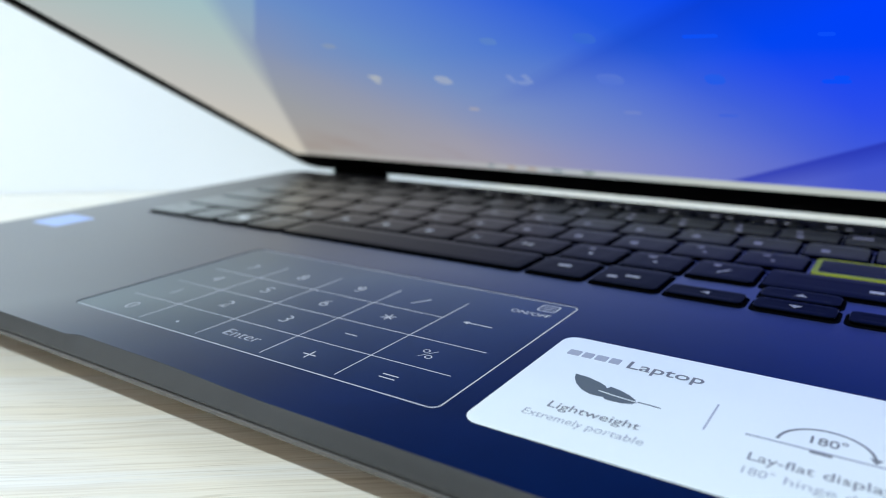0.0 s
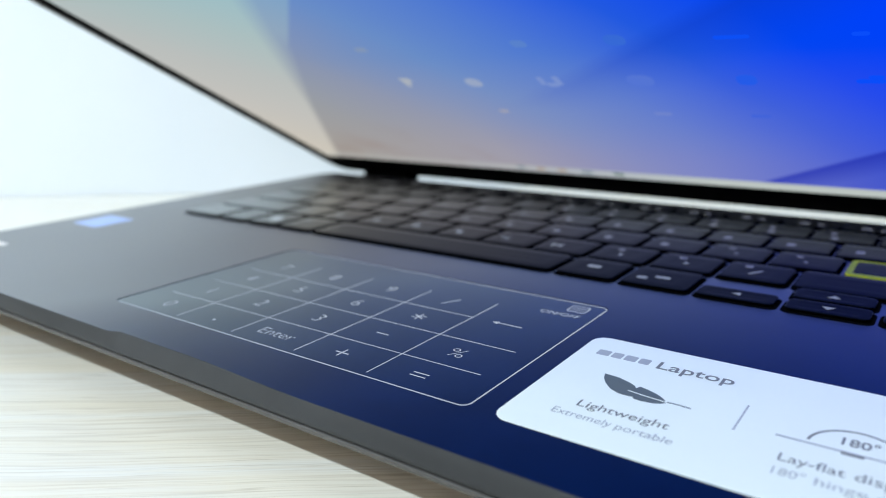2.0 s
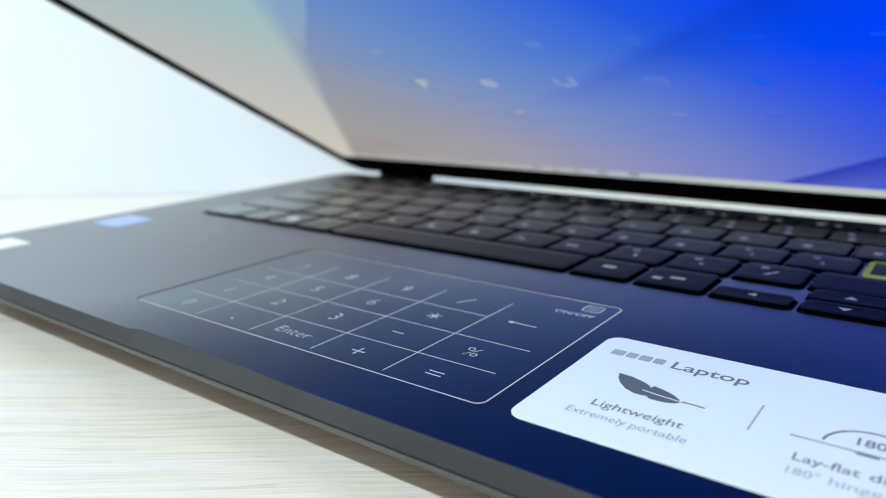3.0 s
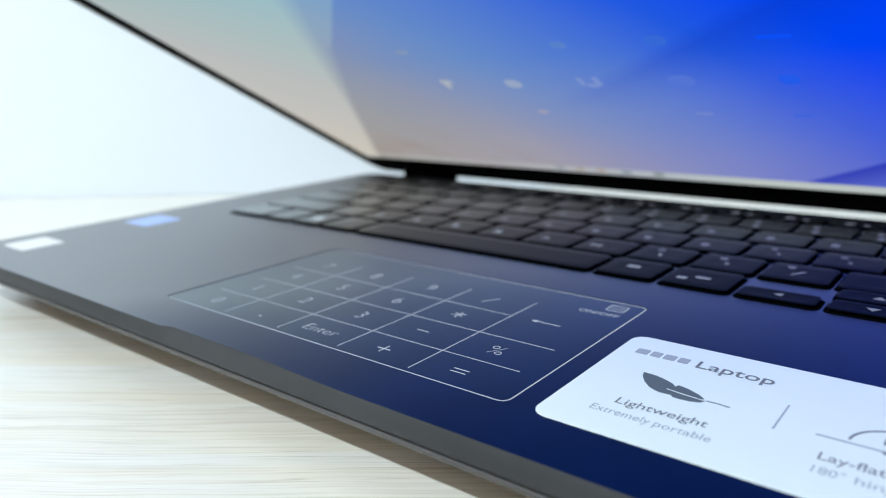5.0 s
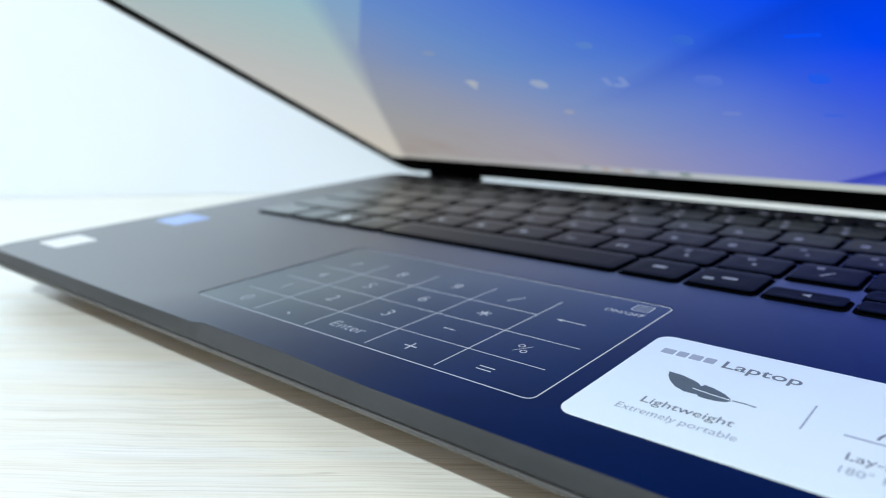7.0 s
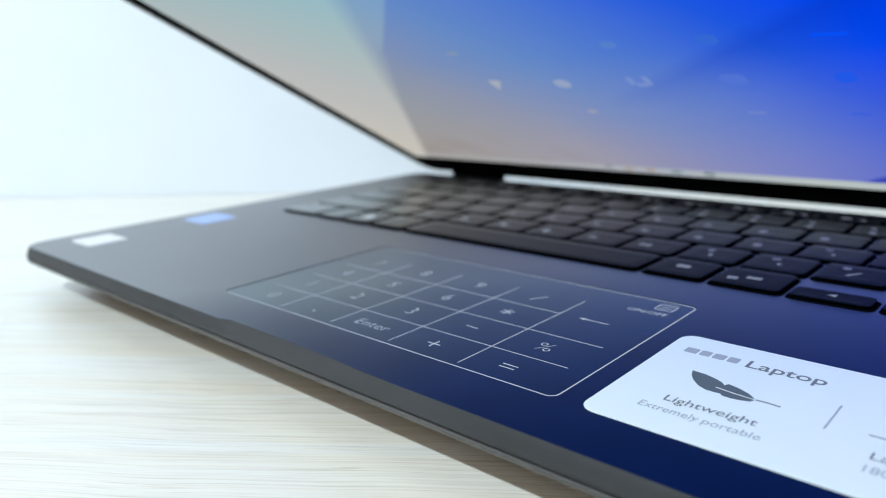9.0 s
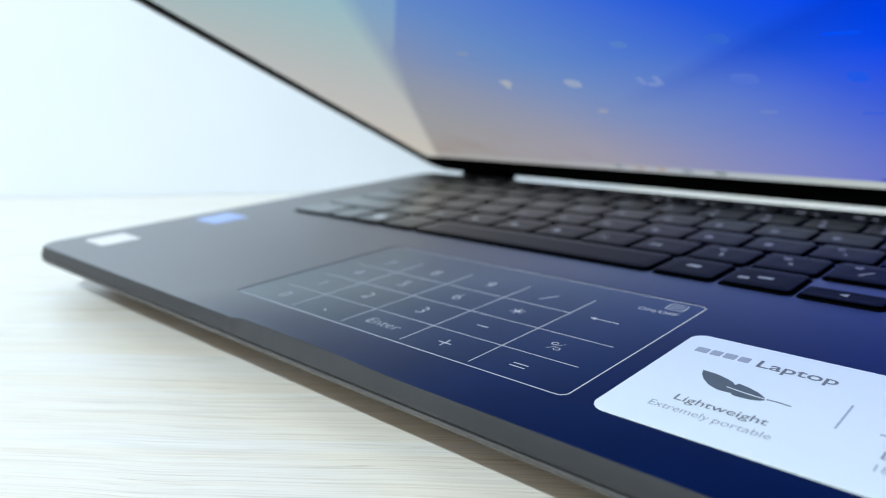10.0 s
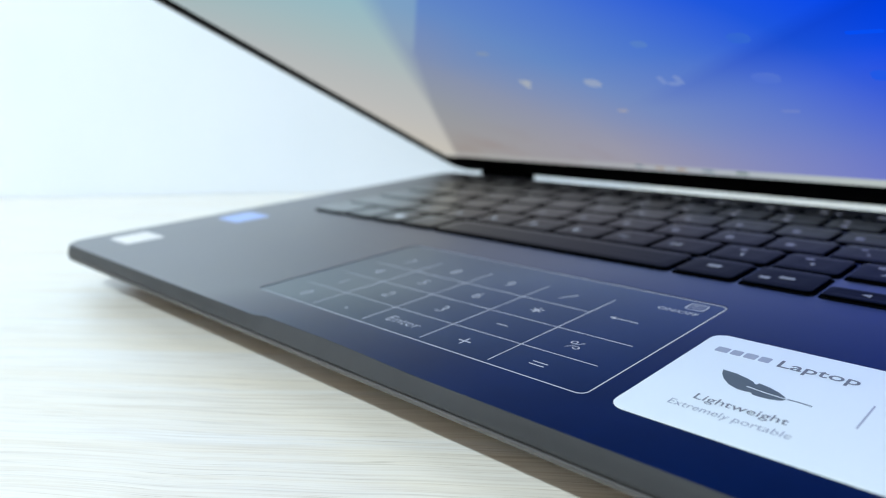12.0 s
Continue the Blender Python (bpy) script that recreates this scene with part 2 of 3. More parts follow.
def rounded(x0, y0, x1, y1, r, steps=6):
    """The corners of a rounded rectangle, counter-clockwise."""
    pts = []
    for cx, cy, a0 in ((x1 - r, y1 - r, 0), (x0 + r, y1 - r, 90), (x0 + r, y0 + r, 180), (x1 - r, y0 + r, 270)):
        for i in range(steps + 1):
            a = radians(a0 + 90 * i / steps)
            pts.append((cx + r * math.cos(a), cy + r * math.sin(a)))
    return pts


def ring(bm, pts, z):
    return [bm.verts.new((x, y, z)) for x, y in pts]


def bridge(bm, a, b):
    n = len(a)
    faces = [bm.faces.new((a[i], a[(i + 1) % n], b[(i + 1) % n], b[i])) for i in range(n)]
    for f in faces:
        f.smooth = True
    return faces


def stack(rings, cap_low=True, cap_high=True):
    """A body from rings of (points, z), lowest first."""
    bm = bmesh.new()
    loops = [ring(bm, p, z) for p, z in rings]
    for a, b in zip(loops, loops[1:]):
        bridge(bm, a, b)
    if cap_low:
        bm.faces.new(loops[0][::-1])
    if cap_high:
        bm.faces.new(loops[-1])
    return bm


def slab(x0, y0, x1, y1, z0, z1, r=0.1, bevel=0.03, steps=5):
    return stack([
        (rounded(x0, y0, x1, y1, r, steps), z0),
        (rounded(x0, y0, x1, y1, r, steps), z1 - bevel),
        (rounded(x0 + bevel * 0.3, y0 + bevel * 0.3, x1 - bevel * 0.3, y1 - bevel * 0.3, max(r - bevel * 0.3, 0.002), steps), z1 - bevel * 0.3),
        (rounded(x0 + bevel, y0 + bevel, x1 - bevel, y1 - bevel, max(r - bevel, 0.001), steps), z1)])


def stroke(points, width, z, thick=0.004, closed=False):
    """A thin printed line along points."""
    bm = bmesh.new()
    n = len(points)
    left, right = [], []
    for i, p in enumerate(points):
        p = Vector(p)
        a = Vector(points[(i - 1) % n]) if closed or i else None
        b = Vector(points[(i + 1) % n]) if closed or i < n - 1 else None
        d = ((b - p).normalized() if b else Vector((0, 0))) + ((p - a).normalized() if a else Vector((0, 0)))
        d.normalize()
        side = Vector((-d.y, d.x)) * width / 2
        if a and b:
            side /= max(0.5, abs(d.dot((b - p).normalized())))
        left.append(p + side), right.append(p - side)
    count = n if closed else n - 1
    lows = [[bm.verts.new((*q, z)) for q in row] for row in (left, right)]
    tops = [[bm.verts.new((*q, z + thick)) for q in row] for row in (left, right)]
    for i in range(count):
        j = (i + 1) % n
        bm.faces.new((tops[1][i], tops[1][j], tops[0][j], tops[0][i]))
        bm.faces.new((tops[0][i], tops[0][j], lows[0][j], lows[0][i]))
        bm.faces.new((lows[1][i], lows[1][j], tops[1][j], tops[1][i]))
    return bm


def shape(points, z, thick=0.004):
    bm = bmesh.new()
    low, top = ring(bm, points, z), ring(bm, points, z + thick)
    bridge(bm, low, top)
    bmesh.ops.triangulate(bm, faces=[bm.faces.new(top)])
    bmesh.ops.recalc_face_normals(bm, faces=bm.faces)
    return bm


def lettering(text, x0, y0, width, height, z, bold=0.0, thick=0.004):
    """Letters with Blender's own font, from the left end of the baseline, fitted to a width and a capital height in centimetres."""
    cu = bpy.data.curves.new("letters", "FONT")
    cu.body, cu.size, cu.resolution_u, cu.offset = text, 1.0, 3, bold
    ob = new("letters", cu)
    me = bpy.data.meshes.new_from_object(ob.evaluated_get(bpy.context.evaluated_depsgraph_get()))
    bpy.data.objects.remove(ob)
    bpy.data.curves.remove(cu)
    bm = bmesh.new()
    bm.from_mesh(me)
    bpy.data.meshes.remove(me)
    xs = [v.co.x for v in bm.verts]
    lo, hi = min(xs), max(xs)
    k = height / 0.70
    kx = width / (hi - lo) if width else k
    if not width:
        x0 -= (hi - lo) * k / 2
    for v in bm.verts:
        v.co = (x0 + (v.co.x - lo) * kx, y0 + v.co.y * k, z + thick)
    return bm


def letters(text, x0, y0, width, height, z, material, parent, bold=0.0):
    """Each letter of a word as a part of its own."""
    bm = lettering(text, x0, y0, width, height, z, bold)
    bm.verts.index_update()
    left, groups = set(bm.faces), []
    while left:
        grow, island = [left.pop()], []
        while grow:
            f = grow.pop()
            island.append(f)
            for e in f.edges:
                for g in e.link_faces:
                    if g in left:
                        left.discard(g)
                        grow.append(g)
        xs = [v.co.x for f in island for v in f.verts]
        groups.append([min(xs), max(xs), island])
    groups.sort(key=lambda g: g[0])
    merged = []
    for lo, hi, island in groups:
        if merged and lo < merged[-1][1] - 0.25 * (hi - lo):
            merged[-1][1] = max(merged[-1][1], hi)
            merged[-1][2] += island
        else:
            merged.append([lo, hi, list(island)])
    for lo, hi, faces in merged:
        one = bmesh.new()
        made = {}
        for f in faces:
            for v in f.verts:
                if v.index not in made:
                    made[v.index] = one.verts.new(v.co)
            one.faces.new([made[v.index] for v in f.verts])
        part("letter", one, material, parent)
    bm.free()


# ---------------------------------------------------------------- the room
TABLE_TURN = 36.0
T36 = Matrix.Rotation(radians(TABLE_TURN), 4, "Z")
BACK = 0.275  # the wall's distance behind the origin, square to the wall


def block(name, x0, y0, z0, x1, y1, z1, material, label, category, bevel=0.0, kind="structure"):
    bm = bmesh.new()
    bmesh.ops.create_cube(bm, size=1)
    for v in bm.verts:
        v.co = ((x0 + x1) / 2 + v.co.x * (x1 - x0), (y0 + y1) / 2 + v.co.y * (y1 - y0), (z0 + z1) / 2 + v.co.z * (z1 - z0))
        v.co /= CM
    if bevel:
        bmesh.ops.bevel(bm, geom=bm.edges[:], offset=bevel / CM, segments=3, affect="EDGES", profile=0.5)
    ob = new(name, to_mesh(bm, name, material))
    ob.matrix_world = T36
    return tagged(ob, label, category, kind=kind)


M_FLOOR = plain("floor_grey_vinyl", (0.30, 0.28, 0.26), 0.5, 0.5, 0.2, 12)
block("wall_back", -1.5, BACK, -0.75, 1.5, BACK + 0.1, 1.85, M_WALL, "plain white painted wall behind the table", "wall")
# unseen closing walls, set near and coloured cream to bounce warm fill
block("wall_front", -1.5, -1.9, -0.75, 1.5, -1.8, 1.85, M_CREAM, "unseen cream wall that bounces warm fill", "wall")
block("wall_west", -1.6, -1.9, -0.75, -1.5, BACK + 0.1, 1.85, M_CREAM, "unseen cream wall that bounces warm fill", "wall")
block("wall_east", 1.5, -1.9, -0.75, 1.6, BACK + 0.1, 1.85, M_CREAM, "unseen cream wall that bounces warm fill", "wall")
block("floor", -1.6, -1.9, -0.80, 1.6, BACK + 0.1, -0.75, M_FLOOR, "grey floor under the table", "floor")
block("ceiling", -1.6, -1.9, 1.85, 1.6, BACK + 0.1, 1.90, M_WALL, "plain white ceiling", "ceiling")


def build_table():
    table = tagged(new("table"), "pale ash wood laminate table with fine long grain", "table")
    table.matrix_world = T36
    top = bmesh.new()
    bmesh.ops.create_cube(top, size=1)
    for v in top.verts:
        v.co = (v.co.x * 180, (BACK - 0.0006) * 100 / 2 - 42 + v.co.y * ((BACK - 0.0006) * 100 + 84), -1.25 + v.co.z * 2.5)
    bmesh.ops.bevel(top, geom=top.edges[:], offset=0.05, segments=2, affect="EDGES")
    part("tabletop", top, M_WOOD, table)
    for x in (-84, 84):
        for y in (-78, 21):
            part("leg", slab(x - 2.5, y - 2.5, x + 2.5, y + 2.5, -75, -2.5, 0.4, 0.05), M_EDGE, table)
    return table


build_table()

# ---------------------------------------------------------------- the laptop (centimetres; x along its front, y to its back, z up)
DECK = 1.80
LEFT, RIGHT, FRONT, REAR = -12.0, 23.3, -1.42, 20.05
MID = (LEFT + RIGHT) / 2
PAD = (-0.06, -0.02, 11.14, 6.30)
laptop = tagged(new("laptop"), "dark blue laptop with a half-closed glowing screen and lit touchpad keypad", "laptop")


def case_ring(inset, r=0.9):
    return rounded(LEFT - inset, FRONT - inset, RIGHT + inset, REAR, r, 8)


def notch(pts, deep):
    """Scoop the finger notch out of the middle of the front edge."""
    line = [(1.95, 0), (2.08, deep * 0.2), (2.28, deep * 0.85), (2.42, deep), (4.8, deep), (5.6, deep * 0.88), (6.4, deep * 0.6), (7.2, deep * 0.28), (8.0, deep * 0.06), (8.4, 0)]
    k = next(i for i in range(len(pts)) if pts[i][0] < MID and pts[(i + 1) % len(pts)][0] > MID and pts[i][1] < 5)
    return pts[:k + 1] + [(x, pts[k][1] + d) for x, d in line] + pts[k + 1:]


def build_top_case():
    """The palm rest with its opening for the touchpad, the rolled rim and the front face down to the seam."""
    bm = bmesh.new()
    rings = [(notch(case_ring(0.06), 0.0), 1.37), (notch(case_ring(0.085), 0.0), 1.395), (notch(case_ring(0.10), 0.0), 1.43), (notch(case_ring(0.09), 0.02), 1.50), (notch(case_ring(0.045), 0.09), 1.66), (notch(case_ring(0.005), 0.125), 1.77), (notch(case_ring(-0.008), 0.13), 1.792), (notch(case_ring(-0.03), 0.13), DECK)]
    loops = [ring(bm, p, z) for p, z in rings]
    for a, b in zip(loops, loops[1:]):
        bridge(bm, a, b)
    for f in bm.faces:
        f.material_index = 1
    bm.faces.new(loops[0][::-1])
    hole_pts = rounded(PAD[0] - 0.02, PAD[1] - 0.02, PAD[2] + 0.02, PAD[3] + 0.02, 0.25)
    top_hole, low_hole = ring(bm, hole_pts, DECK), ring(bm, hole_pts, DECK - 0.08)
    bridge(bm, top_hole, low_hole)
    edges = [bm.edges.get((loop[i], loop[(i + 1) % len(loop)])) for loop in (loops[-1],) for i in range(len(loop))]
    edges += [bm.edges.get((top_hole[i], top_hole[(i + 1) % len(top_hole)])) for i in range(len(top_hole))]
    filled = bmesh.ops.triangle_fill(bm, edges=edges, use_beauty=True, normal=(0, 0, 1))
    for f in filled["geom"]:
        if isinstance(f, bmesh.types.BMFace):
            f.smooth = False
            f.material_index = 0
            f.normal_update()
            if f.normal.z < 0:
                f.normal_flip()
    return part("palm_rest", bm, [M_DECK, M_EDGE], laptop, "dark blue satin palm rest with a grey rim")


build_top_case()


def build_lower_shell():
    bm = stack([(rounded(LEFT + 1.9, FRONT + 1.8, RIGHT - 1.9, REAR - 1.0, 0.9, 8), 0.20), (rounded(LEFT + 1.3, FRONT + 1.25, RIGHT - 1.3, REAR - 0.5, 0.9, 8), 0.34),
                (case_ring(-0.66), 0.72), (case_ring(-0.30), 0.97), (case_ring(-0.10), 1.10), (case_ring(0.03), 1.20), (case_ring(0.085), 1.26), (case_ring(0.10), 1.30), (case_ring(0.095), 1.33), (case_ring(0.075), 1.345)])
    part("bottom_shell", bm, M_LOWER, laptop, "grey plastic bottom shell curving under")
    part("seam", stack([(case_ring(0.03), 1.31), (case_ring(0.03), 1.385)], False, False), M_BLACK, laptop, "thin black seam between the two shells")
    for x, y in ((LEFT + 3.5, 0.9), (RIGHT - 3.5, 0.9), (LEFT + 3.5, 17.5), (RIGHT - 3.5, 17.5)):
        part("rubber_foot", slab(x - 1.6, y - 0.35, x + 1.6, y + 0.35, 0.0, 0.24, 0.3, 0.04), M_RUBBER, laptop)


build_lower_shell()


# touchpad with its lit keypad
def build_touchpad():
    x0, y0, x1, y1 = PAD
    z = DECK - 0.014
    pad = part("touchpad", slab(x0, y0, x1, y1, DECK - 0.078, z, 0.22, 0.006), M_PAD, laptop, "smooth glass touchpad with a lit white keypad")
    edge = rounded(x0 + 0.02, y0 + 0.045, x1 - 0.02, y1 - 0.02, 0.2)
    part("outline", stroke(edge[-10:] + edge[:8], 0.028, z), M_PRINT, pad)
    rows, cols = (1.31, 2.66, 3.99), (2.41, 4.48, 6.56, 8.64)
    for y in rows:
        end = (10.60, 10.60, 8.67)[rows.index(y)]
        part("grid_line", stroke([(0.60, y), (end, y)], 0.021, z), M_PRINT, pad)
    for x in cols:
        part("grid_line", stroke([(x, 0.18), (x, 5.15)], 0.021, z), M_PRINT, pad)
    mids_x, mids_y = (1.45, 3.47, 5.55, 7.53, 9.60), (0.66, 1.98, 3.33, 4.68)
    for r, line in enumerate((("0", ".", "Enter", "+", "="), ("1", "2", "3", "-", "%"), ("4", "5", "6", "*", ""), ("7", "8", "9", "/", ""))):
        for c, text in enumerate(line):
            if not text:
                continue
            x, y = mids_x[c], mids_y[r]
            if text == "-":
                part("symbol", stroke([(x - 0.17, y), (x + 0.17, y)], 0.029, z), M_PRINT, pad)
            elif text == "+":
                bm = stroke([(x - 0.18, y), (x + 0.18, y)], 0.035, z)
                other = to_mesh(stroke([(x, y - 0.18), (x, y + 0.18)], 0.029, z), "bar", M_PRINT)
                part("symbol", bm, M_PRINT, pad), part("symbol", other, M_PRINT, pad)
            elif text == "=":
                for d in (-0.07, 0.07):
                    part("symbol", stroke([(x - 0.19, y + d), (x + 0.19, y + d)], 0.029, z), M_PRINT, pad)
            elif text == "*":
                for a in (90, 30, 150):
                    dx, dy = 0.19 * math.cos(radians(a)), 0.19 * math.sin(radians(a))
                    part("symbol", stroke([(x - dx, y - dy), (x + dx, y + dy)], 0.027, z), M_PRINT, pad)
            elif text == "/":
                part("symbol", stroke([(x - 0.14, y - 0.24), (x + 0.14, y + 0.24)], 0.028, z), M_PRINT, pad)
            elif text == "Enter":
                letters("Enter", 4.98, y - 0.15, 1.08, 0.34, z, M_PRINT, pad, -0.014)
            else:
                part("symbol", lettering(text, x, y - 0.22, 0, 0.44 if text != "." else 0.5, z, -0.017 if text != "." else 0.0), M_PRINT, pad)
    y = 3.99
    part("symbol", stroke([(9.26, y), (9.98, y)], 0.028, z), M_PRINT, pad)
    part("symbol", shape([(9.20, y), (9.36, y - 0.07), (9.36, y + 0.07)], z), M_PRINT, pad)
    letters("ON/OFF", 9.76, 5.22, 1.02, 0.20, z, M_PRINT, pad, -0.004)
    part("symbol", stroke(rounded(10.29, 5.64, 10.74, 6.06, 0.04, 2), 0.024, z, closed=True), M_PRINT, pad)
    for yy in (5.78, 5.92):
        part("symbol", stroke([(10.35, yy), (10.68, yy)], 0.02, z), M_PRINT, pad)
    return pad


build_touchpad()

# keyboard: front edge y of each row, then (kind of key, left, right)
KEY_DEPTH, KEY_HIGH = 1.70, 0.110
PITCH = 1.93
ROW_Y = (8.29, 10.19, 12.10, 14.03, 15.96, 17.90)
key_meshes = {}


def key_mesh(w, d):
    """A low key cap, rounded corners, slightly dished top; blackened sides and flat skirt stand in for a cut-out and
    its shade.
    """
    k = (round(w, 2), round(d, 2))
    if k not in key_meshes:
        def r(inset, rad):
            return rounded(inset, inset, w - inset, d - inset, rad, 3)
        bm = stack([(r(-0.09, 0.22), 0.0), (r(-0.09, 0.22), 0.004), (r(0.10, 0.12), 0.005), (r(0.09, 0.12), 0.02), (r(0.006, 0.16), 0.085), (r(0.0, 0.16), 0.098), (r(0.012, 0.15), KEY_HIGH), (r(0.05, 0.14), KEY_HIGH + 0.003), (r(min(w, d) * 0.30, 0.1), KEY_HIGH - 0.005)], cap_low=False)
        # sides and skirt go black: shade of the key gaps put into colour
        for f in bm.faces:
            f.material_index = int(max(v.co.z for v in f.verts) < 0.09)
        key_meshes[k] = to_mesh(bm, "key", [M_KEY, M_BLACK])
    return key_meshes[k]


def build_key(x0, x1, y, depth=KEY_DEPTH, marks=(), ink=M_LEGEND):
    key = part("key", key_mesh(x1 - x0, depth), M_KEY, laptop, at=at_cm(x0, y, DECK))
    for mark in marks:
        what, mx, my, w, h = mark
        if what:
            part("legend", lettering(what, mx - w / 2, my - h / 2, w, h, KEY_HIGH, 0.01), ink, key)
        else:
            part("legend", slab(mx - w / 2, my - h / 2, mx + w / 2, my + h / 2, KEY_HIGH - 0.002, KEY_HIGH + 0.004, 0.03, 0.002, 2), ink, key)
    return key


def blank(w=0.22, h=0.26, x=0.45, y=1.15):
    return ("", x, y, w, h)


def build_keyboard():
    y = ROW_Y[0]
    for x0, x1, marks in ((-8.80, -6.62, [blank(0.5, 0.2)]), (-6.40, -4.92, [blank(0.3, 0.2)]), (-4.72, -3.22, [("", 0.72, 0.82, 0.46, 0.46)]), (-3.02, -1.34, [blank(0.4, 0.2)]),
                          (-1.14, 8.38, []), (8.60, 10.28, [("", 0.80, 0.95, 0.40, 0.24)]),
                          (10.52, 12.32, [("", 0.42, 0.62, 0.28, 0.20), ("", 0.92, 0.86, 0.40, 0.18)])):
        build_key(x0, x1, y, marks=marks, ink=M_LEGEND_BRIGHT if x0 == -4.72 else M_LEGEND_DIM)
    left_key = build_key(12.54, 14.40, y, 0.84)
    part("legend", shape([(0.80, 0.46), (1.02, 0.34), (1.02, 0.58)], KEY_HIGH), M_LEGEND_DIM, left_key)
    for x0, x1, yy, tip in ((14.64, 16.44, y, -1), (14.64, 16.44, y + 0.98, 1)):
        k = build_key(x0, x1, yy, 0.84)
        part("legend", shape([(0.9 - 0.15, 0.42 - 0.1 * tip), (0.9 + 0.15, 0.42 - 0.1 * tip), (0.9, 0.42 + 0.12 * tip)][::tip], KEY_HIGH), M_LEGEND_DIM, k)
    build_key(16.68, 18.50, y, 0.84)
    y = ROW_Y[1]
    build_key(-8.80, -5.02, y, marks=[blank(0.5, 0.2)])
    for i in range(10):
        x = -4.80 + PITCH * i
        marks = {5: [("N", 0.55, 0.78, 0.28, 0.34)], 6: [("M", 0.55, 0.76, 0.36, 0.34)], 7: [blank(0.22, 0.16, 0.62, 1.25), blank(0.1, 0.2, 0.8, 0.7)],
                 8: [blank(0.24, 0.16, 0.62, 1.25), blank(0.12, 0.12, 0.85, 0.75)], 9: [blank(0.2, 0.18, 0.55, 1.3)]}.get(i, [blank(0.26, 0.32, 0.56, 0.76)])
        k = build_key(x, x + 1.72, y, marks=marks)
        if i == 9:
            part("legend", stroke([(0.70, 0.55), (0.98, 1.0)], 0.06, KEY_HIGH), M_LEGEND, k)
    build_key(14.50, 18.50, y, marks=[blank(0.34, 0.2, 2.6, 0.7)])
    y = ROW_Y[2]
    build_key(-8.80, -6.02, y, marks=[blank(0.5, 0.2)])
    for i in range(11):
        x = -5.80 + PITCH * i
        build_key(x, x + 1.72, y, marks=[blank(0.24, 0.32, 0.56, 0.74)] if i < 9 else [blank(0.2, 0.14, 0.6, 1.25), blank(0.1, 0.16, 0.85, 0.7)])
    enter = part("key", key_mesh(3.02, 1.66), M_KEY, laptop, "dark enter key with a lime green border", at=at_cm(15.48, y, DECK))
    border = bmesh.new()
    loops = [ring(border, rounded(a, a, 3.02 - a, 1.66 - a, max(0.17 - a, 0.1), 4), z) for a, z in ((-0.05, 0.01), (-0.06, 0.085), (-0.035, 0.112), (0.11, 0.122), (0.115, 0.108))]
    for a, b in zip(loops, loops[1:]):
        bridge(border, a, b)
    part("border", border, M_LIME, enter, "lime green painted border")
    part("legend", slab(1.7, 0.85, 2.2, 1.05, KEY_HIGH - 0.002, KEY_HIGH + 0.004, 0.03, 0.002, 2), M_LEGEND, enter)
    y = ROW_Y[3]
    build_key(-8.80, -6.49, y, marks=[blank(0.45, 0.2)])
    for i in range(12):
        x = -6.28 + PITCH * i
        build_key(x, x + 1.72, y, marks=[blank(0.24, 0.32, 0.56, 0.74)])
    build_key(16.88, 18.50, y, marks=[blank(0.2, 0.3, 0.7, 0.9)])
    y = ROW_Y[4]
    build_key(-8.80, -7.46, y, marks=[blank(0.2, 0.16, 0.5, 0.45)])
    for i in range(12):
        x = -7.25 + PITCH * i
        build_key(x, x + 1.72, y, marks=[blank(0.2, 0.2, 0.5, 1.1), blank(0.2, 0.26, 0.6, 0.42)])
    build_key(15.90, 18.50, y, marks=[blank(0.6, 0.2)])
    y = ROW_Y[5]
    for i in range(14):
        x = -8.80 + 1.957 * i
        build_key(x, x + 1.75, y, 0.98, marks=[blank(0.32, 0.2, 0.6, 0.5), blank(0.2, 0.14, 1.15, 0.45)])


build_keyboard()


